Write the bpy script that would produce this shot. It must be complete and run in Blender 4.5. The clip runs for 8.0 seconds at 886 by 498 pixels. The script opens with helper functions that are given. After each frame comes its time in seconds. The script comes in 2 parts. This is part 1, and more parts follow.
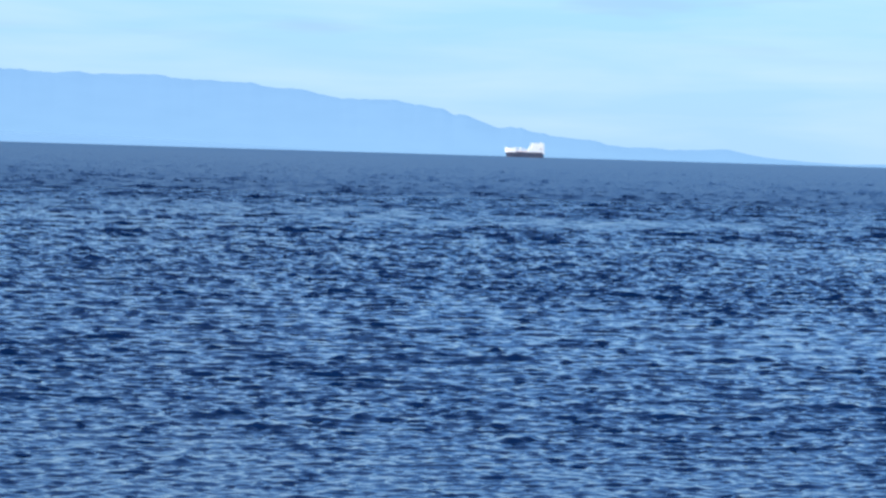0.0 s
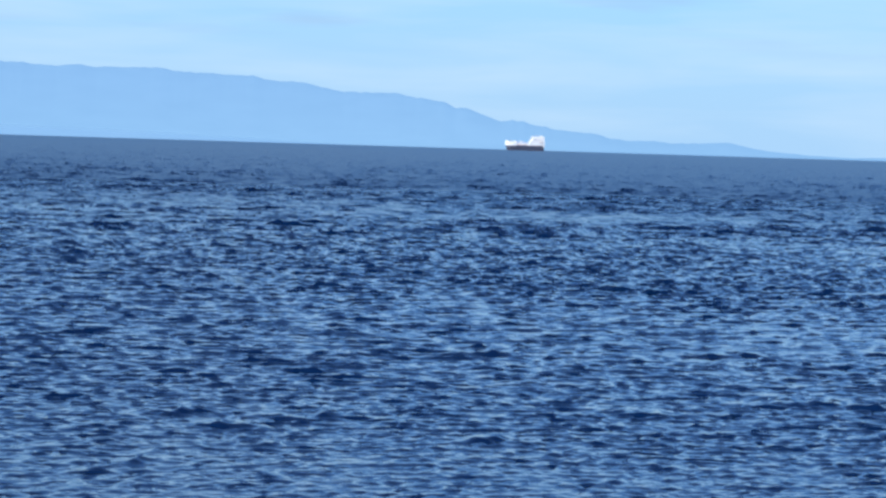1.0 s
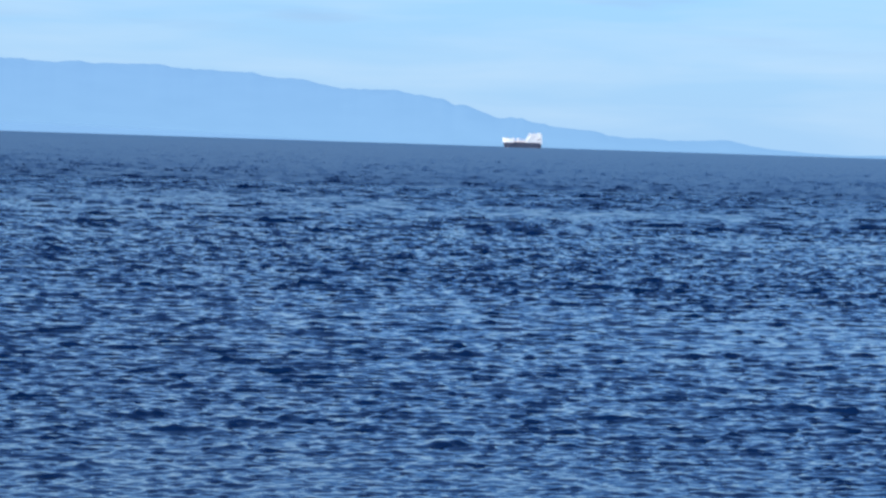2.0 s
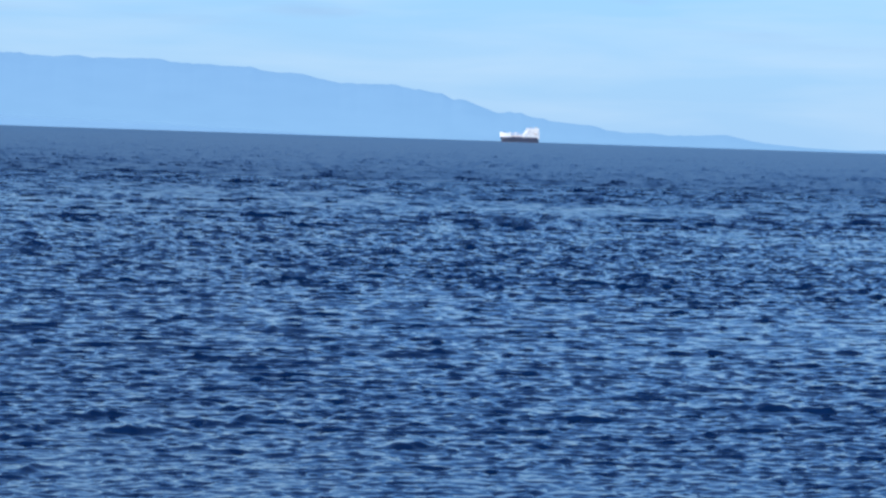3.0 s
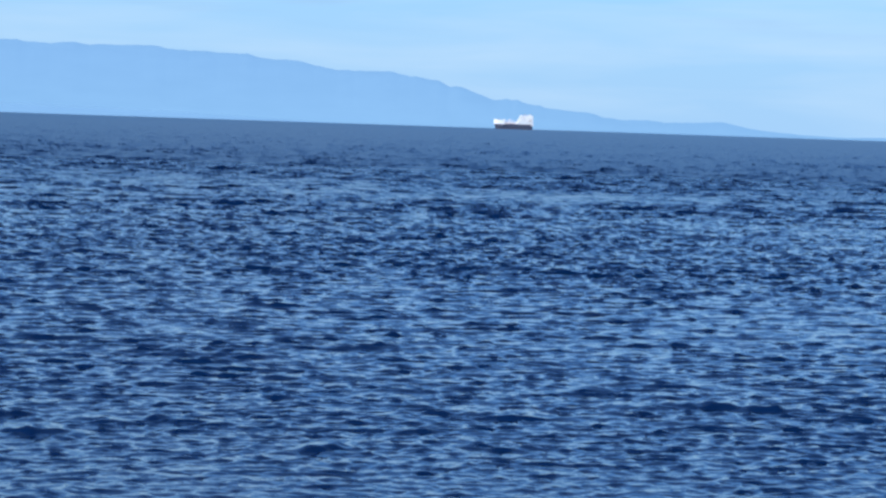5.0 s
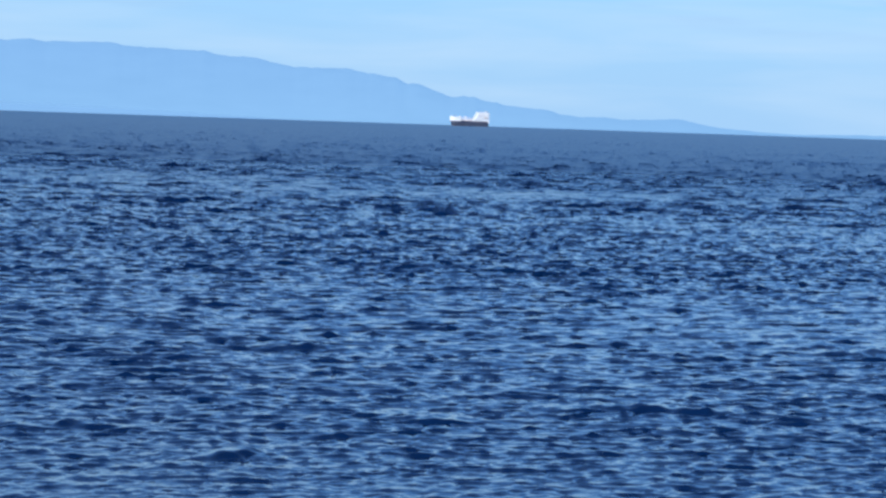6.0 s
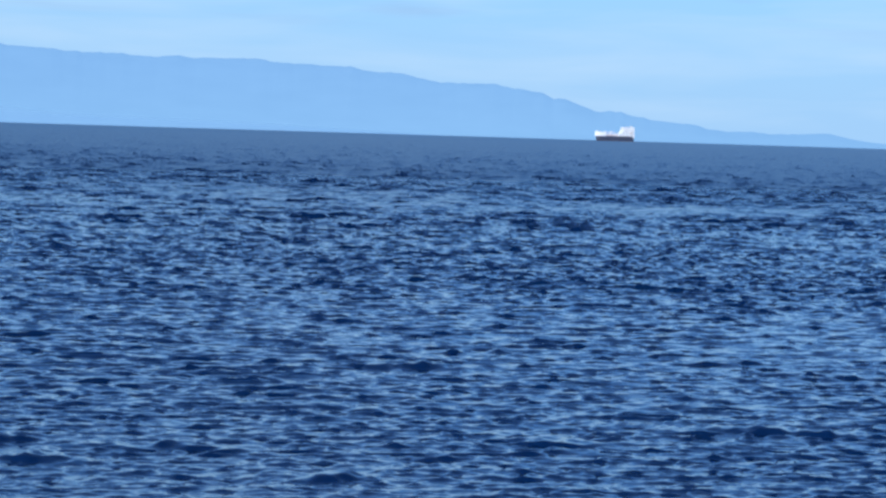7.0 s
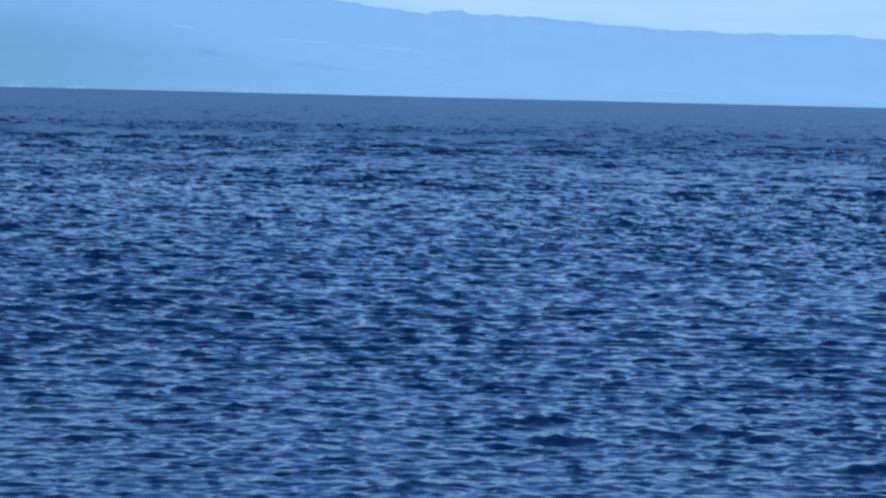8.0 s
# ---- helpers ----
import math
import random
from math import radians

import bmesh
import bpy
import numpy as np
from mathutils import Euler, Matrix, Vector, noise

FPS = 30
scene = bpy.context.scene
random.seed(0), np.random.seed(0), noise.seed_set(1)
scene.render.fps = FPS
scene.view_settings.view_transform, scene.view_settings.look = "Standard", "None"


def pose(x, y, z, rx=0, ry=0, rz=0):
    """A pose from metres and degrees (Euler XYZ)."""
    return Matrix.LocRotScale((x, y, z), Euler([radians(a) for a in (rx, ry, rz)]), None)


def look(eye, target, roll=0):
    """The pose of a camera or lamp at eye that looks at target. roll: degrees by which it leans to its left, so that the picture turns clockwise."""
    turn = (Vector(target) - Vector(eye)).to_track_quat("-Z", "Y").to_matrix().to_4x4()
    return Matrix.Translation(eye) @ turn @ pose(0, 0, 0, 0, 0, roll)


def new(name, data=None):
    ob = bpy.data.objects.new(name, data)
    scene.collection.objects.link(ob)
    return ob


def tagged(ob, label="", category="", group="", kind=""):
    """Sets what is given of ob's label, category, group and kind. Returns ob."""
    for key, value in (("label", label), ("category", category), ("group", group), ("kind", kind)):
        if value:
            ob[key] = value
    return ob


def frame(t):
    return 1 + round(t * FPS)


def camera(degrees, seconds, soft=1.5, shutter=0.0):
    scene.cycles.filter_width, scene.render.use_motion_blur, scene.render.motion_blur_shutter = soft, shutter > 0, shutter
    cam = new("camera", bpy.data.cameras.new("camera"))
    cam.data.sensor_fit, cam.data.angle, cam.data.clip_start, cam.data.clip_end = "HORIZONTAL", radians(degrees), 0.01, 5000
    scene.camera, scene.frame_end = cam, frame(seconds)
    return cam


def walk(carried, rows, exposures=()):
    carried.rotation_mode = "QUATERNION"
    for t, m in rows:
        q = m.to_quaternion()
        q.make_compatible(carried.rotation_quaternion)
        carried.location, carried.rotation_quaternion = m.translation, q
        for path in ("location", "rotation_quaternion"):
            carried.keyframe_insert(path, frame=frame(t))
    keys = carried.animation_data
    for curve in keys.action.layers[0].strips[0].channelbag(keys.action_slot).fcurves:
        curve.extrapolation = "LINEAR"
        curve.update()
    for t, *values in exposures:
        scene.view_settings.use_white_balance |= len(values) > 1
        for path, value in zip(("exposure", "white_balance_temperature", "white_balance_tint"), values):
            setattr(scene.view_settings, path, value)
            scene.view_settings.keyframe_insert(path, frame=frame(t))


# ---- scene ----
EYE = (0.0, 0.0, 9.0)
# seconds, turn to the right, tilt, lean (degrees)
PATH = [
    (0.00, 0.0927, -2.2622, 1.717),
    (0.50, 0.0769, -2.3780, 1.717),
    (1.00, 0.0608, -2.4165, 1.754),
    (1.50, 0.0648, -2.4454, 1.808),
    (3.00, 0.1322, -2.6060, 1.881),
    (3.50, 0.1220, -2.6895, 1.881),
    (4.00, 0.0808, -2.7698, 1.900),
    (5.50, 0.5517, -2.9304, 1.936),
    (6.00, 1.1938, -2.9336, 1.918),
    (6.50, 1.3848, -2.9112, 1.900),
    (7.00, -2.1561, -2.6929, 1.754),
    (7.20, -4.5675, -2.6672, 1.754),
    (7.40, -7.2242, -2.7122, 1.790),
    (7.50, -8.6300, -2.8250, 1.685),
    (7.60, -10.2448, -2.9631, 1.534),
    (7.70, -11.5589, -3.1142, 1.443),
    (7.80, -12.8411, -3.2525, 1.279),
    (8.00, -15.4909, -3.5669, 1.388),
]
EXPOSURES = [(0.0, 0.03, 6400, 10), (1.0, -0.09, 6350, 10), (3.5, -0.16, 6150, 10), (6.5, -0.18, 6090, 10), (7.4, -0.21, 5900, 10), (8.0, -0.23, 5840, 10)]


def heading(yaw, tilt, lean):
    a, e = radians(yaw), radians(tilt)
    x, y, z = EYE
    return look(EYE, (x + math.sin(a) * math.cos(e), y + math.cos(a) * math.cos(e), z + math.sin(e)), lean)


cam = camera(20.0, 8.0, soft=2.6)
walk(cam, [(t, heading(a, e, r)) for t, a, e, r in PATH], EXPOSURES)

# ---- sky and sun ----
SUN_UP, SUN_ROUND = 33.0, 205.0      # the sun stands high behind the viewer


def build_sky():
    world = bpy.data.worlds.new("sky")
    scene.world = world
    world.use_nodes = True
    nt = world.node_tree
    nt.nodes.clear()
    out = nt.nodes.new("ShaderNodeOutputWorld")
    bg = nt.nodes.new("ShaderNodeBackground")
    sky = nt.nodes.new("ShaderNodeTexSky")
    sky.sky_type = "NISHITA"
    sky.sun_disc = False
    sky.sun_elevation, sky.sun_rotation = radians(SUN_UP), radians(SUN_ROUND)
    sky.altitude, sky.air_density, sky.dust_density, sky.ozone_density = 0.0, 1.0, 0.6, 2.5
    # thin streaks of high cloud, stretched along the horizon
    co = nt.nodes.new("ShaderNodeTexCoord")
    mp = nt.nodes.new("ShaderNodeMapping")
    mp.inputs["Scale"].default_value = (5.0, 5.0, 42.0)
    mp.inputs["Location"].default_value = (1.7, 0.4, 0.3)
    nz = nt.nodes.new("ShaderNodeTexNoise")
    nz.inputs["Scale"].default_value, nz.inputs["Detail"].default_value = 1.6, 4.0
    nz.inputs["Roughness"].default_value, nz.inputs["Distortion"].default_value = 0.5, 0.4
    rp = nt.nodes.new("ShaderNodeMapRange")
    rp.inputs["From Min"].default_value, rp.inputs["From Max"].default_value = 0.38, 0.70
    rp.inputs["To Min"].default_value, rp.inputs["To Max"].default_value = 0.0, CLOUD
    mix = nt.nodes.new("ShaderNodeMix")
    mix.data_type = "RGBA"
    mix.inputs["B"].default_value = CLOUD_COLOUR
    L = nt.links.new
    L(co.outputs["Generated"], mp.inputs["Vector"])
    L(mp.outputs["Vector"], nz.inputs["Vector"])
    L(nz.outputs["Fac"], rp.inputs["Value"])
    # the cloud lies low over the strait; overhead the sky is nearly clear
    height = nt.nodes.new("ShaderNodeSeparateXYZ")
    clear = nt.nodes.new("ShaderNodeMapRange")
    clear.inputs["From Min"].default_value, clear.inputs["From Max"].default_value = 0.10, 0.35
    clear.inputs["To Min"].default_value, clear.inputs["To Max"].default_value = 1.0, 0.35
    cover = nt.nodes.new("ShaderNodeMath")
    cover.operation = "MULTIPLY"
    L(co.outputs["Generated"], height.inputs["Vector"])
    L(height.outputs["Z"], clear.inputs["Value"])
    L(rp.outputs["Result"], cover.inputs[0])
    L(clear.outputs["Result"], cover.inputs[1])
    L(cover.outputs["Value"], mix.inputs["Factor"])
    tint = nt.nodes.new("ShaderNodeMix")
    tint.data_type, tint.blend_type = "RGBA", "MULTIPLY"
    tint.inputs["Factor"].default_value = 1.0
    tint.inputs["B"].default_value = AIR
    L(sky.outputs["Color"], tint.inputs["A"])
    # sea haze that pales the lowest part of the sky
    sep = nt.nodes.new("ShaderNodeSeparateXYZ")
    low = nt.nodes.new("ShaderNodeMapRange")
    low.interpolation_type = "SMOOTHSTEP"
    low.inputs["From Min"].default_value, low.inputs["From Max"].default_value = -0.02, 0.22
    low.inputs["To Min"].default_value, low.inputs["To Max"].default_value = 0.95, 0.0
    haze = nt.nodes.new("ShaderNodeMix")
    haze.data_type = "RGBA"
    haze.inputs["B"].default_value = HAZE
    L(co.outputs["Generated"], sep.inputs["Vector"])
    L(sep.outputs["Z"], low.inputs["Value"])
    L(low.outputs["Result"], haze.inputs["Factor"])
    L(tint.outputs["Result"], haze.inputs["A"])
    L(haze.outputs["Result"], mix.inputs["A"])
    # a few small grey cloud bases above the haze
    mg = nt.nodes.new("ShaderNodeMapping")
    mg.inputs["Scale"].default_value, mg.inputs["Location"].default_value = (11.0, 11.0, 95.0), (2.3, 0.9, 0.0)
    ng = nt.nodes.new("ShaderNodeTexNoise")
    ng.inputs["Scale"].default_value, ng.inputs["Detail"].default_value = 1.0, 3.0
    rg = nt.nodes.new("ShaderNodeMapRange")
    rg.inputs["From Min"].default_value, rg.inputs["From Max"].default_value = 0.53, 0.66
    rg.inputs["To Min"].default_value, rg.inputs["To Max"].default_value = 0.0, 0.5
    up = nt.nodes.new("ShaderNodeMapRange")
    up.inputs["From Min"].default_value, up.inputs["From Max"].default_value = 0.034, 0.048
    by = nt.nodes.new("ShaderNodeMath")
    by.operation = "MULTIPLY"
    grey = nt.nodes.new("ShaderNodeMix")
    grey.data_type = "RGBA"
    grey.inputs["B"].default_value = (3.2, 4.9, 7.2, 1.0)
    L(co.outputs["Generated"], mg.inputs["Vector"])
    L(mg.outputs["Vector"], ng.inputs["Vector"])
    L(ng.outputs["Fac"], rg.inputs["Value"])
    L(sep.outputs["Z"], up.inputs["Value"])
    L(rg.outputs["Result"], by.inputs[0])
    L(up.outputs["Result"], by.inputs[1])
    L(by.outputs["Value"], grey.inputs["Factor"])
    L(mix.outputs["Result"], grey.inputs["A"])
    L(grey.outputs["Result"], bg.inputs["Color"])
    bg.inputs["Strength"].default_value = 0.13
    L(bg.outputs["Background"], out.inputs["Surface"])


CLOUD, CLOUD_COLOUR = 0.50, (5.2, 6.75, 8.2, 1.0)
HAZE = (3.62, 5.65, 8.0, 1.0)
AIR = (0.40, 0.855, 1.38, 1.0)      # clear marine air, bluer than the model's
build_sky()
sun = new("sun", bpy.data.lights.new("sun", "SUN"))
sun.data.energy, sun.data.angle, sun.data.color = 5.0, radians(0.53), (1.0, 0.95, 0.88)
a, e = radians(SUN_ROUND), radians(SUN_UP)
sun.matrix_world = look((0, 0, 60), (-math.sin(a) * math.cos(e), -math.cos(a) * math.cos(e), 60 - math.sin(e)))


# ---- materials ----
def material(name):
    m = bpy.data.materials.new(name)
    m.use_nodes = True
    return m, m.node_tree, m.node_tree.nodes["Principled BSDF"]


def node(nt, kind, **inputs):
    n = nt.nodes.new(kind)
    for key, value in inputs.items():
        n.inputs[key.replace("_", " ")].default_value = value
    return n


def painted(name, colour, rough=0.45, grime=0.25, dirt=(0.16, 0.09, 0.05), scale=0.6, metal=0.0):
    """Ship's paint: slight fading at a large scale, rusty streaks and a fine unevenness."""
    m, nt, p = material(name)
    L = nt.links.new
    co = node(nt, "ShaderNodeTexCoord")
    mp = node(nt, "ShaderNodeMapping")
    mp.inputs["Scale"].default_value = (1.0, 1.0, 0.18)
    streak = node(nt, "ShaderNodeTexNoise", Scale=scale, Detail=5.0, Roughness=0.65)
    fine = node(nt, "ShaderNodeTexNoise", Scale=scale * 9, Detail=3.0)
    ramp = node(nt, "ShaderNodeMapRange", From_Min=0.52, From_Max=0.8, To_Min=0.0, To_Max=grime)
    mix = node(nt, "ShaderNodeMix")
    mix.data_type = "RGBA"
    mix.inputs["A"].default_value, mix.inputs["B"].default_value = (*colour, 1), (*dirt, 1)
    L(co.outputs["Object"], mp.inputs["Vector"])
    L(mp.outputs["Vector"], streak.inputs["Vector"])
    L(co.outputs["Object"], fine.inputs["Vector"])
    L(streak.outputs["Fac"], ramp.inputs["Value"])
    L(ramp.outputs["Result"], mix.inputs["Factor"])
    L(mix.outputs["Result"], p.inputs["Base Color"])
    bump = node(nt, "ShaderNodeBump", Strength=0.15, Distance=0.02)
    L(fine.outputs["Fac"], bump.inputs["Height"])
    L(bump.outputs["Normal"], p.inputs["Normal"])
    p.inputs["Roughness"].default_value, p.inputs["Metallic"].default_value = rough, metal
    return m


def sea_water():
    m, nt, p = material("sea_water")
    L = nt.links.new
    p.inputs["IOR"].default_value = 1.333
    co = node(nt, "ShaderNodeTexCoord")
    # rougher away from the sheet's centre, in place of waves finer than the mesh
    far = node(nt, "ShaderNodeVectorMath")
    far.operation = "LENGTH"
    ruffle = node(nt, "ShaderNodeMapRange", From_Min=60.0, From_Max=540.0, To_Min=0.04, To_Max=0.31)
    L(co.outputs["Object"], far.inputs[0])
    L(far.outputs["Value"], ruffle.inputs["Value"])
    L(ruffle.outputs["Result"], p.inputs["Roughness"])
    # the colour of the deep water, with slow changes over tens of metres
    drift = node(nt, "ShaderNodeTexNoise", Scale=0.02, Detail=3.0)
    mix = node(nt, "ShaderNodeMix")
    mix.data_type = "RGBA"
    mix.inputs["A"].default_value, mix.inputs["B"].default_value = (*WATER_DEEP, 1), (*WATER_LIGHT, 1)
    L(co.outputs["Object"], drift.inputs["Vector"])
    L(drift.outputs["Fac"], mix.inputs["Factor"])
    L(mix.outputs["Result"], p.inputs["Base Color"])
    # ripples on the backs of the waves, longer across the wind than along it
    mp = node(nt, "ShaderNodeMapping")
    mp.inputs["Scale"].default_value = (0.55, 1.0, 1.0)
    chop = node(nt, "ShaderNodeTexNoise", Scale=1.1, Detail=3.0, Roughness=0.55, Distortion=0.3)
    ripple = node(nt, "ShaderNodeTexNoise", Scale=4.5, Detail=2.0, Roughness=0.5, Distortion=0.2)
    L(co.outputs["Object"], mp.inputs["Vector"])
    L(mp.outputs["Vector"], chop.inputs["Vector"])
    L(mp.outputs["Vector"], ripple.inputs["Vector"])
    b1 = node(nt, "ShaderNodeBump", Strength=1.0, Distance=CHOP)
    b2 = node(nt, "ShaderNodeBump", Strength=1.0, Distance=RIPPLE)
    L(chop.outputs["Fac"], b1.inputs["Height"])
    L(ripple.outputs["Fac"], b2.inputs["Height"])
    L(b1.outputs["Normal"], b2.inputs["Normal"])
    L(b2.outputs["Normal"], p.inputs["Normal"])
    return m


WATER_DEEP, WATER_LIGHT, CHOP, RIPPLE = (0.0004, 0.0088, 0.039), (0.0008, 0.0118, 0.049), 0.018, 0.005


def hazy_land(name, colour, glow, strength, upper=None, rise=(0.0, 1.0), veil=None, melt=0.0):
    """Wooded hills tens of kilometres off, a plain distance: the blue air before them is painted as emission."""
    m, nt, p = material(name)
    L = nt.links.new
    co = node(nt, "ShaderNodeTexCoord")
    mp = node(nt, "ShaderNodeMapping")
    mp.inputs["Scale"].default_value = (0.012, 0.012, 0.05)
    wood = node(nt, "ShaderNodeTexNoise", Scale=1.0, Detail=6.0, Roughness=0.6)
    mix = node(nt, "ShaderNodeMix")
    mix.data_type = "RGBA"
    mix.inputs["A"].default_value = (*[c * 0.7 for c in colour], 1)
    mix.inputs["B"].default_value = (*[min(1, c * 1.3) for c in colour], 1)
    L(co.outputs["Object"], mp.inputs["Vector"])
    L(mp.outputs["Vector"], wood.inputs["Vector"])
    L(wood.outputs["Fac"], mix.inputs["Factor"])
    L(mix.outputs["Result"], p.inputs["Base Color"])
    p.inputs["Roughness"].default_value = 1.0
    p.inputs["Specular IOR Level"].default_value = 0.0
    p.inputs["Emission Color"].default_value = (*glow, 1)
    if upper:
        # the painted haze changes colour with height, with a ragged edge
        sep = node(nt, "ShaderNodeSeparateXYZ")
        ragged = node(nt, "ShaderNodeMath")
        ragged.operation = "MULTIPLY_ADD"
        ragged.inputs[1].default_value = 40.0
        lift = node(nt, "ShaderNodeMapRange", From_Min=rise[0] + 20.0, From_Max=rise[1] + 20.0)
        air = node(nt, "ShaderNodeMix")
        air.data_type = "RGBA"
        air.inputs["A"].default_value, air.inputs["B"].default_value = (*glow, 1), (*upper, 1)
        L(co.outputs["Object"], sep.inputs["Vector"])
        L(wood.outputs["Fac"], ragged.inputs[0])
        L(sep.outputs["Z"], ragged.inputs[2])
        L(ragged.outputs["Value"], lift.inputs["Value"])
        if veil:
            # the painted haze also pales along the shore
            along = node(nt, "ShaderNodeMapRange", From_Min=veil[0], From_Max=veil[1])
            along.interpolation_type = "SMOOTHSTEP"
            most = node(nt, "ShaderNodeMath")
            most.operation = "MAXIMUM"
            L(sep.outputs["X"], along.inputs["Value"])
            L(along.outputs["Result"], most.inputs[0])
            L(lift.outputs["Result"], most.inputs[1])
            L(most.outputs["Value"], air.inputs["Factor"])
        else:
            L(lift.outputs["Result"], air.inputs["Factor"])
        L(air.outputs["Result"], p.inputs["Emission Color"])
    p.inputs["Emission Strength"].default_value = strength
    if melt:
        # the upper slope fades to clear, for a soft edge in the haze
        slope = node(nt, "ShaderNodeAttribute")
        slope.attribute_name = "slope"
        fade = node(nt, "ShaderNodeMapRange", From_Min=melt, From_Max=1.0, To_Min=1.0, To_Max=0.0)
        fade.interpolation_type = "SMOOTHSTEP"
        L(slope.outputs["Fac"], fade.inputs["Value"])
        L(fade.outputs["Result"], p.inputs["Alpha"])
    return m


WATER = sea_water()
# the second colour is the haze's light, given off by the land itself
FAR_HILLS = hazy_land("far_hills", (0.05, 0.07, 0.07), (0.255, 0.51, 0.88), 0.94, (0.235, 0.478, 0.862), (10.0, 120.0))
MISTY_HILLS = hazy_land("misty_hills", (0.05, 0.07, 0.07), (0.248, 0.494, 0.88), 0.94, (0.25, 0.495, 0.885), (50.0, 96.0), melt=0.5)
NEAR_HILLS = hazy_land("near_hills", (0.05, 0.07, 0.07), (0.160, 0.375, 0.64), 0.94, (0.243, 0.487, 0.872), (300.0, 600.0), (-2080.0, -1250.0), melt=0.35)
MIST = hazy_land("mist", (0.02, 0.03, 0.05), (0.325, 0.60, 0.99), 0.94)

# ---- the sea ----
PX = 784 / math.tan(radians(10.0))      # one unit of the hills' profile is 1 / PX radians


def wave_tile(n, size, longest, shortest, peak, wind, spread, height, seed):
    """A periodic square of random wind waves, n x n heights over size metres with the given mean height (rms), and the
    sideways shifts of the water in them, which draw the crests together."""
    rng = np.random.default_rng(seed)
    k = np.fft.fftfreq(n, size / n) * 2 * np.pi
    kx, ky = np.meshgrid(k, k, indexing="ij")
    kk = np.hypot(kx, ky) + 1e-9
    lam = 2 * np.pi / kk
    along = (kx * math.cos(wind) + ky * math.sin(wind)) / kk
    power = kk ** -3.4 * np.exp(-1.25 * (lam / peak) ** 2) * (lam < longest) * (lam > shortest) * np.abs(along) ** spread
    amp = np.sqrt(power) * np.exp(2j * np.pi * rng.random((n, n)))
    h = np.fft.ifft2(amp)
    scale = height / h.real.std()
    shifts = [(np.fft.ifft2(1j * q / kk * amp).real * scale).astype(np.float32) for q in (kx, ky)]
    return (h.real * scale).astype(np.float32), *shifts


def sample(tile, size, x, y):
    n = tile.shape[0]
    u, v = x / size * n, y / size * n
    i, j = np.floor(u).astype(int), np.floor(v).astype(int)
    fu, fv = u - i, v - j
    i, j, i2, j2 = i % n, j % n, (i + 1) % n, (j + 1) % n
    return (tile[i, j] * (1 - fu) + tile[i2, j] * fu) * (1 - fv) + (tile[i, j2] * (1 - fu) + tile[i2, j2] * fu) * fv


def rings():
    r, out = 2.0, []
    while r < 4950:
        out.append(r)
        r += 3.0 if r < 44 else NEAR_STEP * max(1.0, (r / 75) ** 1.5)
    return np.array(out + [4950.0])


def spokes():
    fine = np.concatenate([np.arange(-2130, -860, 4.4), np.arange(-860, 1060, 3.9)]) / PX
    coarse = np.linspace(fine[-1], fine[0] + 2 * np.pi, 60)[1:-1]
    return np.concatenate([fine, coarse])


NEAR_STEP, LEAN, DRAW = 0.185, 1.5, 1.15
LONG, TALL, MIDDLE, SMALL = 0.09, 0.042, 0.032, 0.012      # mean heights of the four sizes of wave


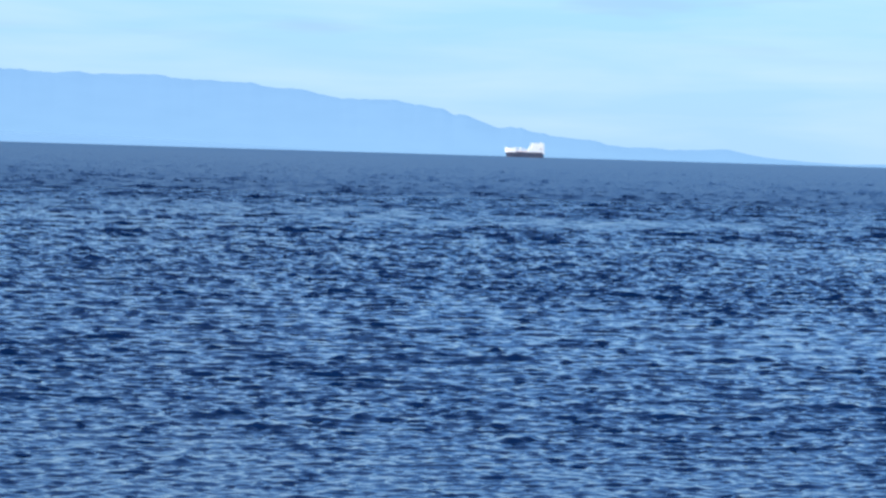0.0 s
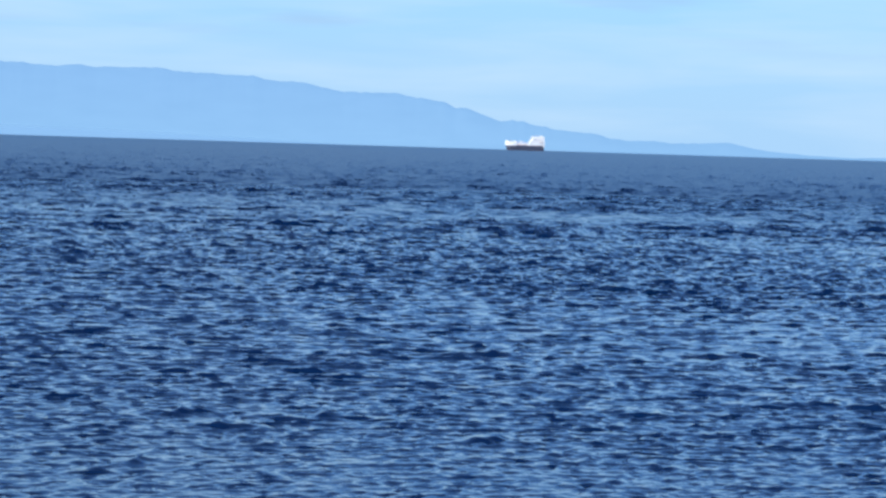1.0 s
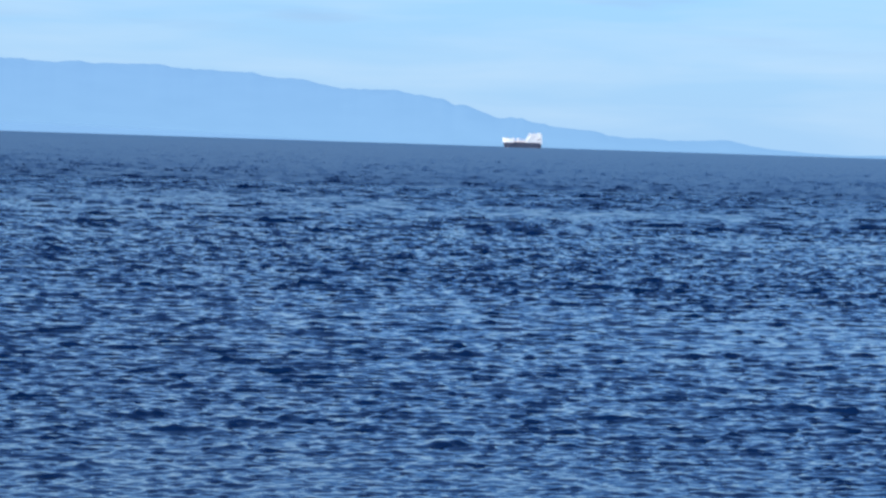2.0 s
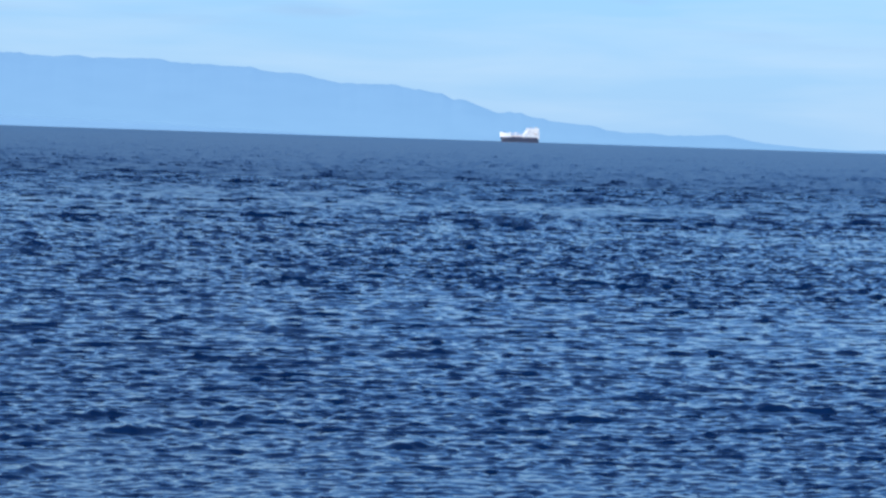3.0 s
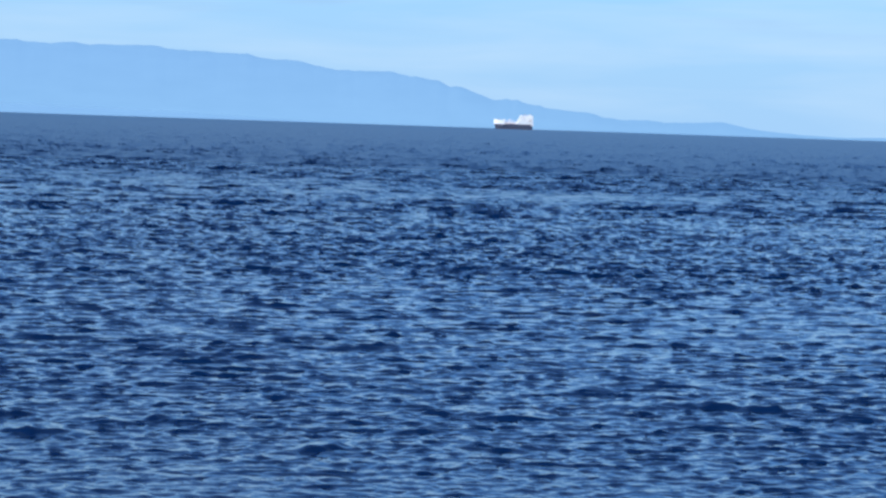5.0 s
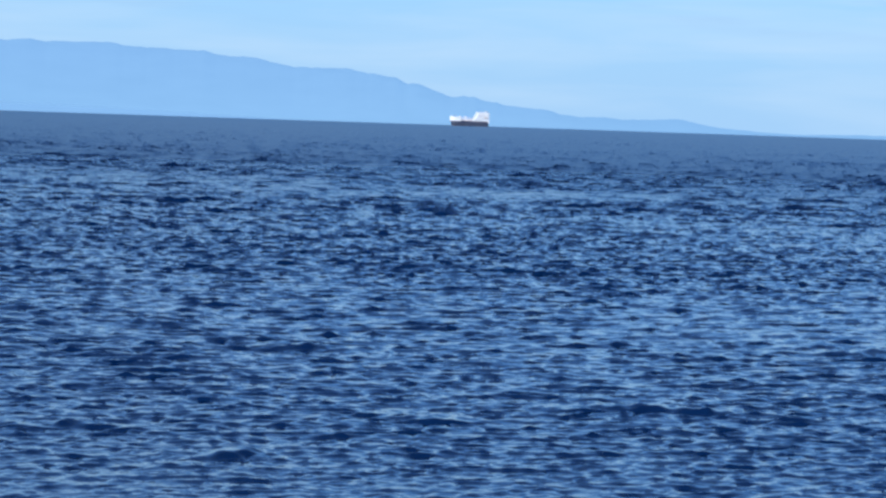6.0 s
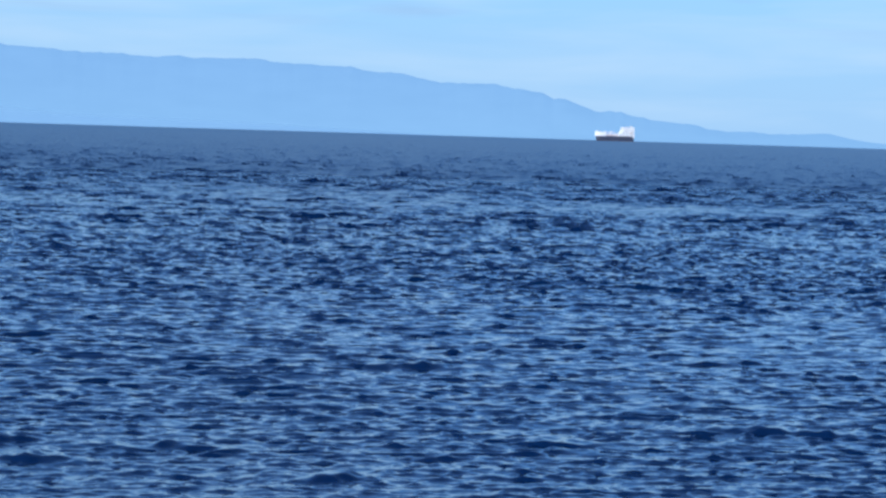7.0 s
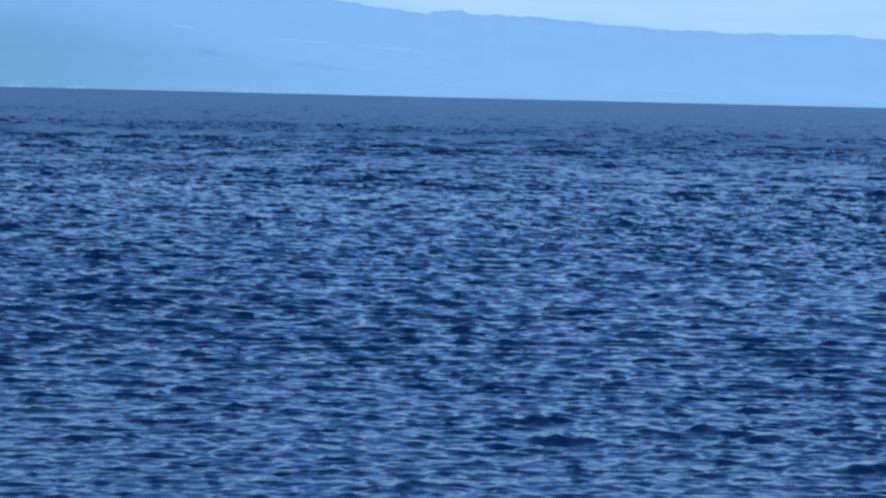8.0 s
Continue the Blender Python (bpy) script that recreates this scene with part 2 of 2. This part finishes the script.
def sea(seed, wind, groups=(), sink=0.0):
    """One sheet of the sea from the viewer's feet to the horizon, finer in the directions the camera turns through."""
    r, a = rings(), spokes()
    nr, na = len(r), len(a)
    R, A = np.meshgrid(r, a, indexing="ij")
    rng = np.random.default_rng(seed)
    step = np.gradient(r)[:, None]
    # the points are shaken a little, so that no rows show
    R = R + (rng.random(R.shape) - 0.5) * 0.25 * step * (R < 4900) * (R > 45)
    X, Y = R * np.sin(A), R * np.cos(A)
    gust = wave_tile(256, 900.0, 400.0, 60.0, 200.0, wind, 2, 0.22, seed + 2)[0]
    rough = np.clip(1 + sample(gust, 900.0, X, Y), 0.5, 1.6)
    calm = np.clip((4950 - R) / 300, 0, 1) * np.clip((R - 14) / 30, 0, 1)
    Z, DX, DY = np.zeros_like(X), np.zeros_like(X), np.zeros_like(X)
    # tile, its size, waves from, to, mostly, spread, mean height, coarsest step that carries them, growth offshore
    trains = ((1024, 233.0, 14.0, 3.5, 6.0, 9.0, LONG, 60.0, np.interp(R, (170, 300, 600, 1600), (0, 1.1, 2.3, 2.5))),
              (1024, 131.0, 7.0, 1.6, 3.2, 7.0, TALL, 14.0, np.interp(R, (60, 85, 110, 150, 400), (0.10, 0.48, 0.92, 1.0, 1.5))),
              (1024, 53.0, 2.8, 0.8, 1.6, 2.0, MIDDLE, 6.0, np.interp(R, (58, 75, 90, 110, 200, 400), (0.38, 0.64, 0.95, 1.10, 1.18, 1.25))),
              (1024, 37.0, 1.3, 0.42, 0.82, 1.2, SMALL, 0.9, np.interp(R, (60, 80, 115), (1.15, 1.0, 0.5))))
    for k, (n, size, longest, shortest, peak, spread, height, limit, growth) in enumerate(trains):
        tile = wave_tile(n, size, longest, shortest, peak, wind + 0.07 * k, spread, height, seed + 5 * k)
        amount = rough * calm * growth * np.clip(2 - 2 * step / limit, 0, 1)
        Z += sample(tile[0], size, X, Y) * amount
        DX += sample(tile[1], size, X, Y) * amount
        DY += sample(tile[2], size, X, Y) * amount
    for gx, gy, across, tall in groups:
        bend = 0.35 * np.sin((X - gx) * 1.1 + gy) + 0.2 * np.sin((X - gx) * 2.7)
        bell = np.exp(-((X - gx) / across) ** 2) * (0.82 + 0.2 * np.sin(3.7 * (X - gx) + gy) + 0.15 * np.sin(8.9 * (X - gx) + gx))
        Z += tall * bell * (np.exp(-((Y - gy - bend) / 0.9) ** 2) - 0.5 * np.exp(-((Y - gy - bend + 1.7) / 1.2) ** 2))
    X = X + DRAW * DX
    # the fronts are steeper than the backs: the crests lean towards the shore
    Y = Y + DRAW * DY - LEAN * Z
    # the two trains do not meet in the calm at the viewer's feet and at the horizon
    Z -= sink * (np.clip((60 - R) / 20, 0, 1) + 30 * np.clip((R - 3000) / 1500, 0, 1))
    co = np.stack([X, Y, Z], -1).reshape(-1, 3)
    co = np.concatenate([co, [[0, 0, 0]]]).astype(np.float32)
    i, j = np.meshgrid(np.arange(nr - 1), np.arange(na), indexing="ij")
    k = (j + 1) % na
    quads = np.stack([i * na + j, (i + 1) * na + j, (i + 1) * na + k, i * na + k], -1).reshape(-1, 4)[:, ::-1]
    j = np.arange(na)
    fan = np.stack([np.full(na, nr * na), (j + 1) % na, j], -1)
    loops = np.concatenate([quads.ravel(), fan.ravel()]).astype(np.int32)
    me = bpy.data.meshes.new("water")
    me.vertices.add(len(co))
    me.vertices.foreach_set("co", co.ravel())
    me.loops.add(len(loops))
    me.loops.foreach_set("vertex_index", loops)
    starts = np.concatenate([np.arange(len(quads)) * 4, len(quads) * 4 + np.arange(na) * 3]).astype(np.int32)
    me.polygons.add(len(starts))
    me.polygons.foreach_set("loop_start", starts)
    me.update(calc_edges=True)
    me.validate()
    me.shade_smooth()
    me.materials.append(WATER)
    ob = new("water", me)
    return tagged(ob, "choppy deep blue sea water with small wind waves", "sea", kind="structure")


# single steeper waves: x, y, half the breadth, height
STEEP = [(10.6, 83.7, 3.3, 0.21), (3.9, 79.2, 1.5, 0.20), (-1.8, 70.0, 0.8, 0.22), (-11.7, 117.1, 0.9, 0.15), (-1.2, 101.1, 1.8, 0.22), (-8.0, 110.6, 1.3, 0.22), (-47.3, 128.5, 2.4, 0.28), (-11.6, 75.5, 1.0, 0.20), (-9.8, 71.8, 1.1, 0.20), (-15.4, 67.2, 0.4, 0.14), (7.3, 116.7, 1.4, 0.17), (-7.2, 75.2, 1.7, 0.18), (-11.5, 62.6, 0.4, 0.14), (21.6, 106.6, 2.1, 0.20)]
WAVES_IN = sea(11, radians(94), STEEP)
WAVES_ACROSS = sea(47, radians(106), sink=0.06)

# ---- the hills across the water ----
RIDGE = [(-2600, 90), (-1700, 186), (-1300, 205), (-1000, 196), (-815, 182), (-745, 184), (-685, 175), (-562, 158), (-484, 149),
         (-404, 152), (-362, 146), (-293, 146), (-209, 139), (-165, 138), (-148, 134), (-91, 134), (-60, 128), (38, 129), (60, 124),
         (229, 125), (280, 124.5), (325, 119.5), (450, 116), (480, 111.5), (533, 107), (553, 102), (607, 94), (697, 93.5),
         (740, 87), (783, 80), (799, 71.5), (827, 70), (867, 57), (880, 51), (917, 51), (947, 45), (972, 39), (1036, 34.5),
         (1076, 24.5), (1200, 21), (1288, 23), (1312, 18.5), (1345, 13), (1430, 6), (1500, 4), (1600, 7), (2700, 2)]
SPUR = [(-2600, 90), (-1900, 175), (-1300, 200), (-1150, 195), (-1000, 165), (-865, 128), (-735, 98), (-600, 62), (-450, 30), (-300, 12), (-100, 0), (2700, 0)]
MISTY = [(-2600, 20), (-1100, 60), (-900, 78), (-760, 92), (-640, 90), (-560, 84), (-480, 74), (-350, 58), (-200, 36), (-60, 22), (300, 14), (520, 5), (640, 0), (2700, 0)]


def hills(name, profile, foot, crest, back, canopy, mat, label, seed):
    u = np.arange(-2500, 2600, 5.0)
    us, hs = zip(*[(x - 784, h) for x, h in profile])
    top = np.interp(u, us, hs)
    top = np.convolve(np.pad(top, 1, mode="edge"), np.ones(3) / 3, "valid")
    rng = np.random.default_rng(seed)
    # crowns of trees and small shoulders along the skyline
    for width, amount in ((26, 0.8), (10, 1.4), (4, 1.5), (2, 1.1)):
        knots = rng.random(len(u) // width + 3) - 0.5
        top = top + np.interp(np.arange(len(u)) / width, np.arange(len(knots)), knots) * 2 * amount * canopy * np.clip(top / 30, 0.1, 1)
    # shoulders where one stand of trees ends and the next begins
    stands = np.repeat(rng.random(len(u) // 13 + 2) - 0.5, 13)[:len(u)]
    top = top + stands * 1.6 * canopy * np.clip(top / 40, 0.1, 1)
    depth = [(0, 0.0), (0.12, 0.08), (0.25, 0.22), (0.4, 0.42), (0.55, 0.6), (0.7, 0.77), (0.85, 0.91), (0.95, 0.985), (1.0, 1.0), (1.1, 0.93), (1.3, 0.6), (1.6, 0.0)]
    verts, faces = [], []
    for n, (d, h) in enumerate(depth):
        wob = np.array([noise.noise((x / 60.0, n * 0.7, seed)) for x in u]) if 0 < n < 8 else np.zeros(len(u))
        r = foot + d * (crest - foot) if d <= 1 else crest + (d - 1) / 0.6 * (back - crest)
        for x, t, w in zip(u, top, wob):
            rr = r + w * 4
            z = max(0.0, t * (h + 0.05 * w * (1 - h))) / PX * rr
            verts.append((rr * math.sin(x / PX), rr * math.cos(x / PX), z - 0.6))
    m = len(u)
    for n in range(len(depth) - 1):
        faces += [(n * m + i, n * m + i + 1, (n + 1) * m + i + 1, (n + 1) * m + i) for i in range(m - 1)]
    me = bpy.data.meshes.new(name)
    me.from_pydata(verts, [], faces)
    share = me.attributes.new("slope", "FLOAT", "POINT")
    share.data.foreach_set("value", np.repeat([h if d <= 1 else 1.0 for d, h in depth], m).astype(np.float32))
    me.shade_smooth()
    me.materials.append(mat)
    return tagged(new(name, me), label, "hills", kind="structure")


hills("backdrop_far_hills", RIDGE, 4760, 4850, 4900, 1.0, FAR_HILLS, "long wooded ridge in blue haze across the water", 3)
# mist between the ridges, shaped as a pale glowing hill
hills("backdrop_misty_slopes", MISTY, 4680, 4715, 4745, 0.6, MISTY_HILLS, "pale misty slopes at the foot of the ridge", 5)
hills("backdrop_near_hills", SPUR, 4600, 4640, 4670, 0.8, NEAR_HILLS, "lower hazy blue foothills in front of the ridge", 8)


def mist_bank(u0, u1, h0, h1, thick, seed):
    """A long thin bank of mist along the slope, with a ragged edge: a solid body that glows pale."""
    n, sides = 60, 8
    bm = bmesh.new()
    rows = []
    for i in range(n + 1):
        f = i / n
        u, h = u0 + (u1 - u0) * f, h0 + (h1 - h0) * f + 1.5 * noise.noise((f * 4, seed, 0))
        half = thick * math.sin(math.pi * f) ** 0.7 * (0.75 + 0.6 * noise.noise((f * 9, seed, 3)))
        row = []
        for k in range(sides):
            a = 2 * math.pi * k / sides
            r = 4575 + 6 * math.cos(a)
            row.append(bm.verts.new((r * math.sin((u - 784) / PX), r * math.cos((u - 784) / PX), (h + max(half, 0.05) * math.sin(a)) / PX * r)))
        rows.append(row)
    for lo, hi in zip(rows, rows[1:]):
        for k in range(sides):
            bm.faces.new((lo[k], hi[k], hi[(k + 1) % sides], lo[(k + 1) % sides]))
    bm.faces.new(rows[0])
    bm.faces.new(rows[-1][::-1])
    bmesh.ops.recalc_face_normals(bm, faces=bm.faces)
    me = bpy.data.meshes.new("backdrop_mist")
    bm.to_mesh(me)
    bm.free()
    me.shade_smooth()
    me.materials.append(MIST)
    return tagged(new("backdrop_mist", me), "thin pale streak of mist along the hazy slope", "mist", kind="structure")


for bank in ((-585, -438, 88, 77, 4.6, 1.0), (-742, -610, 95, 90, 3.6, 2.0), (-905, -862, 116, 110, 3.2, 3.0)):
    mist_bank(*bank)


def shore_village():
    """Small pale houses at the water's edge on the far side."""
    rng = random.Random(4)
    bm = bmesh.new()
    for k in range(40):
        u = rng.uniform(*((-775, -655) if k < 18 else (-340, -290) if k < 26 else (-1205, -1160) if k < 34 else (-1080, -1050)))
        a, r = (u - 784) / PX, rng.uniform(4572, 4590)
        w, d, h = rng.uniform(5, 11), rng.uniform(5, 8), rng.uniform(2.2, 3.4)
        m = Matrix.Translation((r * math.sin(a), r * math.cos(a), 0)) @ Matrix.Rotation(-a + rng.uniform(-0.4, 0.4), 4, "Z")
        v = [bm.verts.new(m @ Vector(p)) for p in
             [(sx * w / 2, sy * d / 2, z) for z in (-1, h) for sx, sy in ((-1, -1), (1, -1), (1, 1), (-1, 1))] + [(-w / 2, 0, h + 1.3), (w / 2, 0, h + 1.3)]]
        for f in ((0, 1, 5, 4), (1, 2, 6, 5), (2, 3, 7, 6), (3, 0, 4, 7), (4, 5, 9, 8), (6, 7, 8, 9), (5, 6, 9), (7, 4, 8)):
            bm.faces.new([v[i] for i in f])
    me = bpy.data.meshes.new("shore_houses")
    bm.to_mesh(me)
    bm.free()
    # the haze before the walls is painted as a glow
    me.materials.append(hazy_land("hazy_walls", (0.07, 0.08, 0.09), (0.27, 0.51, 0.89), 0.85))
    return tagged(new("shore_houses", me), "tiny pale houses along the hazy far shore", "houses", kind="stuff")


shore_village()


# ---- the ship ----
def part(name, bm, mat, parent, label=""):
    me = bpy.data.meshes.new(name)
    bmesh.ops.recalc_face_normals(bm, faces=bm.faces)
    bm.to_mesh(me)
    bm.free()
    me.materials.append(mat)
    ob = new(name, me)
    ob.parent = parent
    if label:
        tagged(ob, label)
    return ob


def box(x0, x1, y0, y1, z0, z1, bevel=0.0):
    bm = bmesh.new()
    bmesh.ops.create_cube(bm, size=1.0)
    for v in bm.verts:
        v.co = ((x0 + x1) / 2 + v.co.x * (x1 - x0), (y0 + y1) / 2 + v.co.y * (y1 - y0), (z0 + z1) / 2 + v.co.z * (z1 - z0))
    if bevel:
        bmesh.ops.bevel(bm, geom=bm.edges[:], offset=bevel, segments=2, affect="EDGES")
    return bm


def rod(p, q, r0, r1=None, sides=10):
    p, q = Vector(p), Vector(q)
    bm = bmesh.new()
    bmesh.ops.create_cone(bm, cap_ends=True, segments=sides, radius1=r0, radius2=r1 if r1 else r0, depth=(q - p).length)
    m = Matrix.Translation((p + q) / 2) @ (q - p).to_track_quat("Z", "Y").to_matrix().to_4x4()
    bmesh.ops.transform(bm, matrix=m, verts=bm.verts)
    return bm


HULL_GREY = painted("hull_paint", (0.058, 0.068, 0.105), 0.5, 0.20, (0.07, 0.07, 0.085))
BOOT_RED = painted("boot_topping", (0.064, 0.058, 0.080), 0.6, 0.2, (0.07, 0.07, 0.085))
WHITE = painted("white_ship_paint", (0.88, 0.88, 0.87), 0.4, 0.03)
DECK = painted("deck_paint", (0.66, 0.56, 0.58), 0.7, 0.2)
CREAM = painted("pale_hatch_paint", (0.84, 0.78, 0.79), 0.5, 0.12)
STEEL = painted("mast_steel", (0.55, 0.50, 0.47), 0.4, 0.1)
DARK = painted("dark_paint", (0.03, 0.03, 0.035), 0.5, 0.1)
BOAT = painted("lifeboat_shell", (0.72, 0.66, 0.60), 0.4, 0.05)


def pane_material():
    m, nt, p = material("dark_glass")
    p.inputs["Base Color"].default_value = (0.02, 0.03, 0.04, 1)
    p.inputs["Roughness"].default_value = 0.06
    return m


GLASS = pane_material()


def hull_half(x):
    """Half the breadth at x, stern -1 to bow 1."""
    if x > 0.55:
        q = (x - 0.55) / 0.45
        return math.sqrt(max(0.0, 1 - q ** 2.2))
    if x < -0.85:
        return 1 - 0.18 * ((-0.85 - x) / 0.15) ** 2
    return 1.0


def hull_band(half_length, half_beam, z0, z1, rake0, rake1, flare0, flare1, sheer=0.0, cap=True):
    bm = bmesh.new()
    levels = 4
    loops = []
    for k in range(levels + 1):
        f = k / levels
        ring = []
        n = 40
        xs = [-1 + 2 * i / n for i in range(n + 1)]
        for side in (1, -1):
            for x in (xs if side == 1 else xs[::-1][1:-1]):
                reach = half_length + (rake0 + (rake1 - rake0) * f if x > 0 else 0) * max(0.0, x) ** 3
                flare = flare0 + (flare1 - flare0) * f
                y = side * half_beam * hull_half(x) * (flare if x > 0.3 else 1)
                lift = sheer * f * (max(0.0, x - 0.35) / 0.65) ** 2 + sheer * 0.3 * f * max(0.0, -x - 0.7) / 0.3
                ring.append(bm.verts.new((x * reach, y, z0 + (z1 - z0) * f + lift)))
        loops.append(ring)
    for lo, hi in zip(loops, loops[1:]):
        m = len(lo)
        for i in range(m):
            bm.faces.new((lo[i], lo[(i + 1) % m], hi[(i + 1) % m], hi[i]))
    if cap:
        bm.faces.new(loops[-1])
        bm.faces.new(loops[0][::-1])
    return bm


def cargo_ship():
    """A small cargo ship in ballast: bow to +x, origin at the waterline amidships."""
    ship = new("cargo_ship")
    hull = part("hull", hull_band(35.6, 6.6, 1.2, 8.4, 0.6, 3.6, 0.90, 1.0, 2.4), HULL_GREY, ship, "dark grey-brown steel hull with raked bow")
    part("boot_topping", hull_band(35.5, 6.62, -3.0, 1.2, -3.0, 0.6, 0.82, 0.90), BOOT_RED, hull, "dull brownish band at the waterline")
    # forecastle with its white bulwark
    fc = part("forecastle", hull_bow(16.8), WHITE, ship, "white forecastle at the bow")
    part("windlass", box(29.5, 31.5, -2, 2, 15.3, 17.0, 0.2), DARK, fc)
    part("foremast", rod((27.6, 0, 11), (27.6, 0, 19.0), 0.34, 0.18), STEEL, ship)
    # hatches
    for x in (2.6, 14.0):
        coaming = part("hatch", box(x - 4.6, x + 4.6, -4.9, 4.9, 6.5, 8.6, 0.12), DECK, ship, "pale pinkish hatch coaming")
        for k in range(4):
            part("hatch_cover", box(x - 4.7 + k * 2.35, x - 2.45 + k * 2.35, -5.1, 5.1, 8.6, 13.0, 0.2), CREAM, coaming, "pale hatch cover panel")
    # deck cranes
    for x in (8.3, 19.6):
        crane = part("crane", rod((x, 0, 6.5), (x, 0, 15.0), 1.0, 0.9, 14), CREAM, ship, "pale deck crane with its jib laid aft")
        part("crane_cab", box(x - 1.5, x + 1.5, -1.4, 1.4, 15.0, 17.0, 0.25), WHITE, crane)
        part("jib", rod((x - 1.2, 0, 16.0), (x - 10.5, 0, 14.4), 0.55, 0.3, 8), CREAM, crane)
    # superstructure aft: tiers that step back, with bridge and wings
    tiers = [(-36.6, -3.0, 6.3, 6.5, 10.4), (-36.4, -6.0, 6.3, 10.4, 13.6), (-36.2, -9.6, 6.2, 13.6, 17.0), (-36.1, -12.6, 6.1, 17.0, 20.6), (-36.0, -14.6, 6.0, 20.6, 25.4)]
    for n, (x0, x1, w, z0, z1) in enumerate(tiers):
        tier = part("deckhouse", box(x0, x1, -w, w, z0, z1 - 0.18, 0.12), WHITE, ship, "white deckhouse tier")
        part("deck_edge", box(x0 - 0.5, x1 + 0.5, -w - 0.5, w + 0.5, z1 - 0.18, z1, 0.04), WHITE, tier)
        if n < 4:
            for side in (-1, 1):
                for k in range(5):
                    xc = x0 + (x1 - x0) * (k + 0.7) / 5.4
                    part("porthole", box(xc - 0.35, xc + 0.35, side * w - 0.06, side * w + 0.06, z0 + 1.3, z0 + 2.1, 0.03), GLASS, tier)
            for k in range(5):
                yc = (k - 2) * w * 0.36
                part("front_window", box(x1 - 0.06, x1 + 0.06, yc - 0.4, yc + 0.4, z0 + 1.3, z0 + 2.1, 0.03), GLASS, tier)
        else:
            for k in range(9):
                yc = (k - 4) * w * 0.23
                part("bridge_window", box(x1 - 0.05, x1 + 0.07, yc - 0.52, yc + 0.52, z0 + 1.2, z0 + 2.2, 0.03), GLASS, tier)
            for side in (-1, 1):
                part("bridge_wing", box(x1 - 3.4, x1 - 0.2, min(side * w, side * 7.6), max(side * w, side * 7.6), z0 - 0.1, z0 + 1.2, 0.08), WHITE, tier)
    funnel = part("funnel", box(-34.2, -30.4, -1.9, 1.9, 25.4, 27.0, 0.3), WHITE, ship, "white funnel with a dark top")
    part("funnel_top", box(-34.0, -30.6, -1.7, 1.7, 27.0, 27.3, 0.1), DARK, funnel)
    mast = part("radar_mast", rod((-23.0, 0, 25.4), (-23.0, 0, 29.0), 0.3, 0.14), STEEL, ship)
    part("radar_scanner", box(-23.2, -22.8, -1.6, 1.6, 27.6, 27.9, 0.05), WHITE, mast)
    part("yard", rod((-23.0, -2.6, 27.0), (-23.0, 2.6, 27.0), 0.09), STEEL, mast)
    for side in (-1, 1):
        boat = part("lifeboat", lifeboat(-29.0, side * 7.0, 14.6), BOAT, ship, "enclosed pale lifeboat in its davits")
        for x in (-31.4, -26.6):
            part("davit", rod((x, side * 6.2, 14.2), (x, side * 7.2, 17.6), 0.14), STEEL, boat)
    # rails along the weather deck
    for side in (-1, 1):
        rail = part("rail", rod((-2.5, side * 6.45, 9.6), (17.5, side * 6.45, 9.6), 0.05, sides=6), WHITE, ship)
        for k in range(9):
            part("stanchion", rod((-2.5 + k * 2.5, side * 6.45, 8.4), (-2.5 + k * 2.5, side * 6.45, 9.6), 0.04, sides=6), WHITE, rail)
    return tagged(ship, "small cargo ship with dark hull and tall white superstructure aft", "ship")


def hull_bow(z1):
    bm = hull_band(35.7, 6.64, 8.4, z1 - 2.2, 3.6, 4.0, 1.0, 1.05, 2.4, True)
    bmesh.ops.bisect_plane(bm, geom=bm.verts[:] + bm.edges[:] + bm.faces[:], plane_co=(20.0, 0, 0), plane_no=(1, 0, 0), clear_inner=True)
    bmesh.ops.holes_fill(bm, edges=[e for e in bm.edges if e.is_boundary])
    return bm


def lifeboat(x, y, z):
    bm = bmesh.new()
    bmesh.ops.create_uvsphere(bm, u_segments=14, v_segments=9, radius=1.0)
    for v in bm.verts:
        v.co = (x + v.co.x * 3.4, y + v.co.y * 1.1, z + 1.2 + v.co.z * (1.25 if v.co.z > 0 else 1.1))
    return bm


SHIP = cargo_ship()


# ---- what moves ----
SHIP_FAR, SHIP_TURN, SHIP_SINK = 4480.0, 206.0, 0.0


def ship_pose(t):
    a = radians(SHIP_AZ0 + SHIP_RATE * t)
    rock = 0.35 * math.sin(t * 0.75)
    return pose(SHIP_FAR * math.sin(a), SHIP_FAR * math.cos(a), SHIP_SINK, rock, 0.2 * math.sin(t * 0.6 + 1), SHIP_TURN)


SHIP_AZ0, SHIP_RATE = 1.885, -0.0309


def drift(t, start, speed):
    return pose(start[0] + speed[0] * t, start[1] + speed[1] * t, 0.0)


def motions():
    steps = [k * 0.5 for k in range(17)]
    walk(SHIP, [(t, ship_pose(t)) for t in steps])
    # the waves run in towards the viewer, one train slightly across the other
    walk(WAVES_IN, [(t, drift(t, (4.4, 8.0), (-1.1, -2.0))) for t in steps])
    walk(WAVES_ACROSS, [(t, drift(t, (3.4, 6.4), (-0.85, -1.6))) for t in steps])


motions()
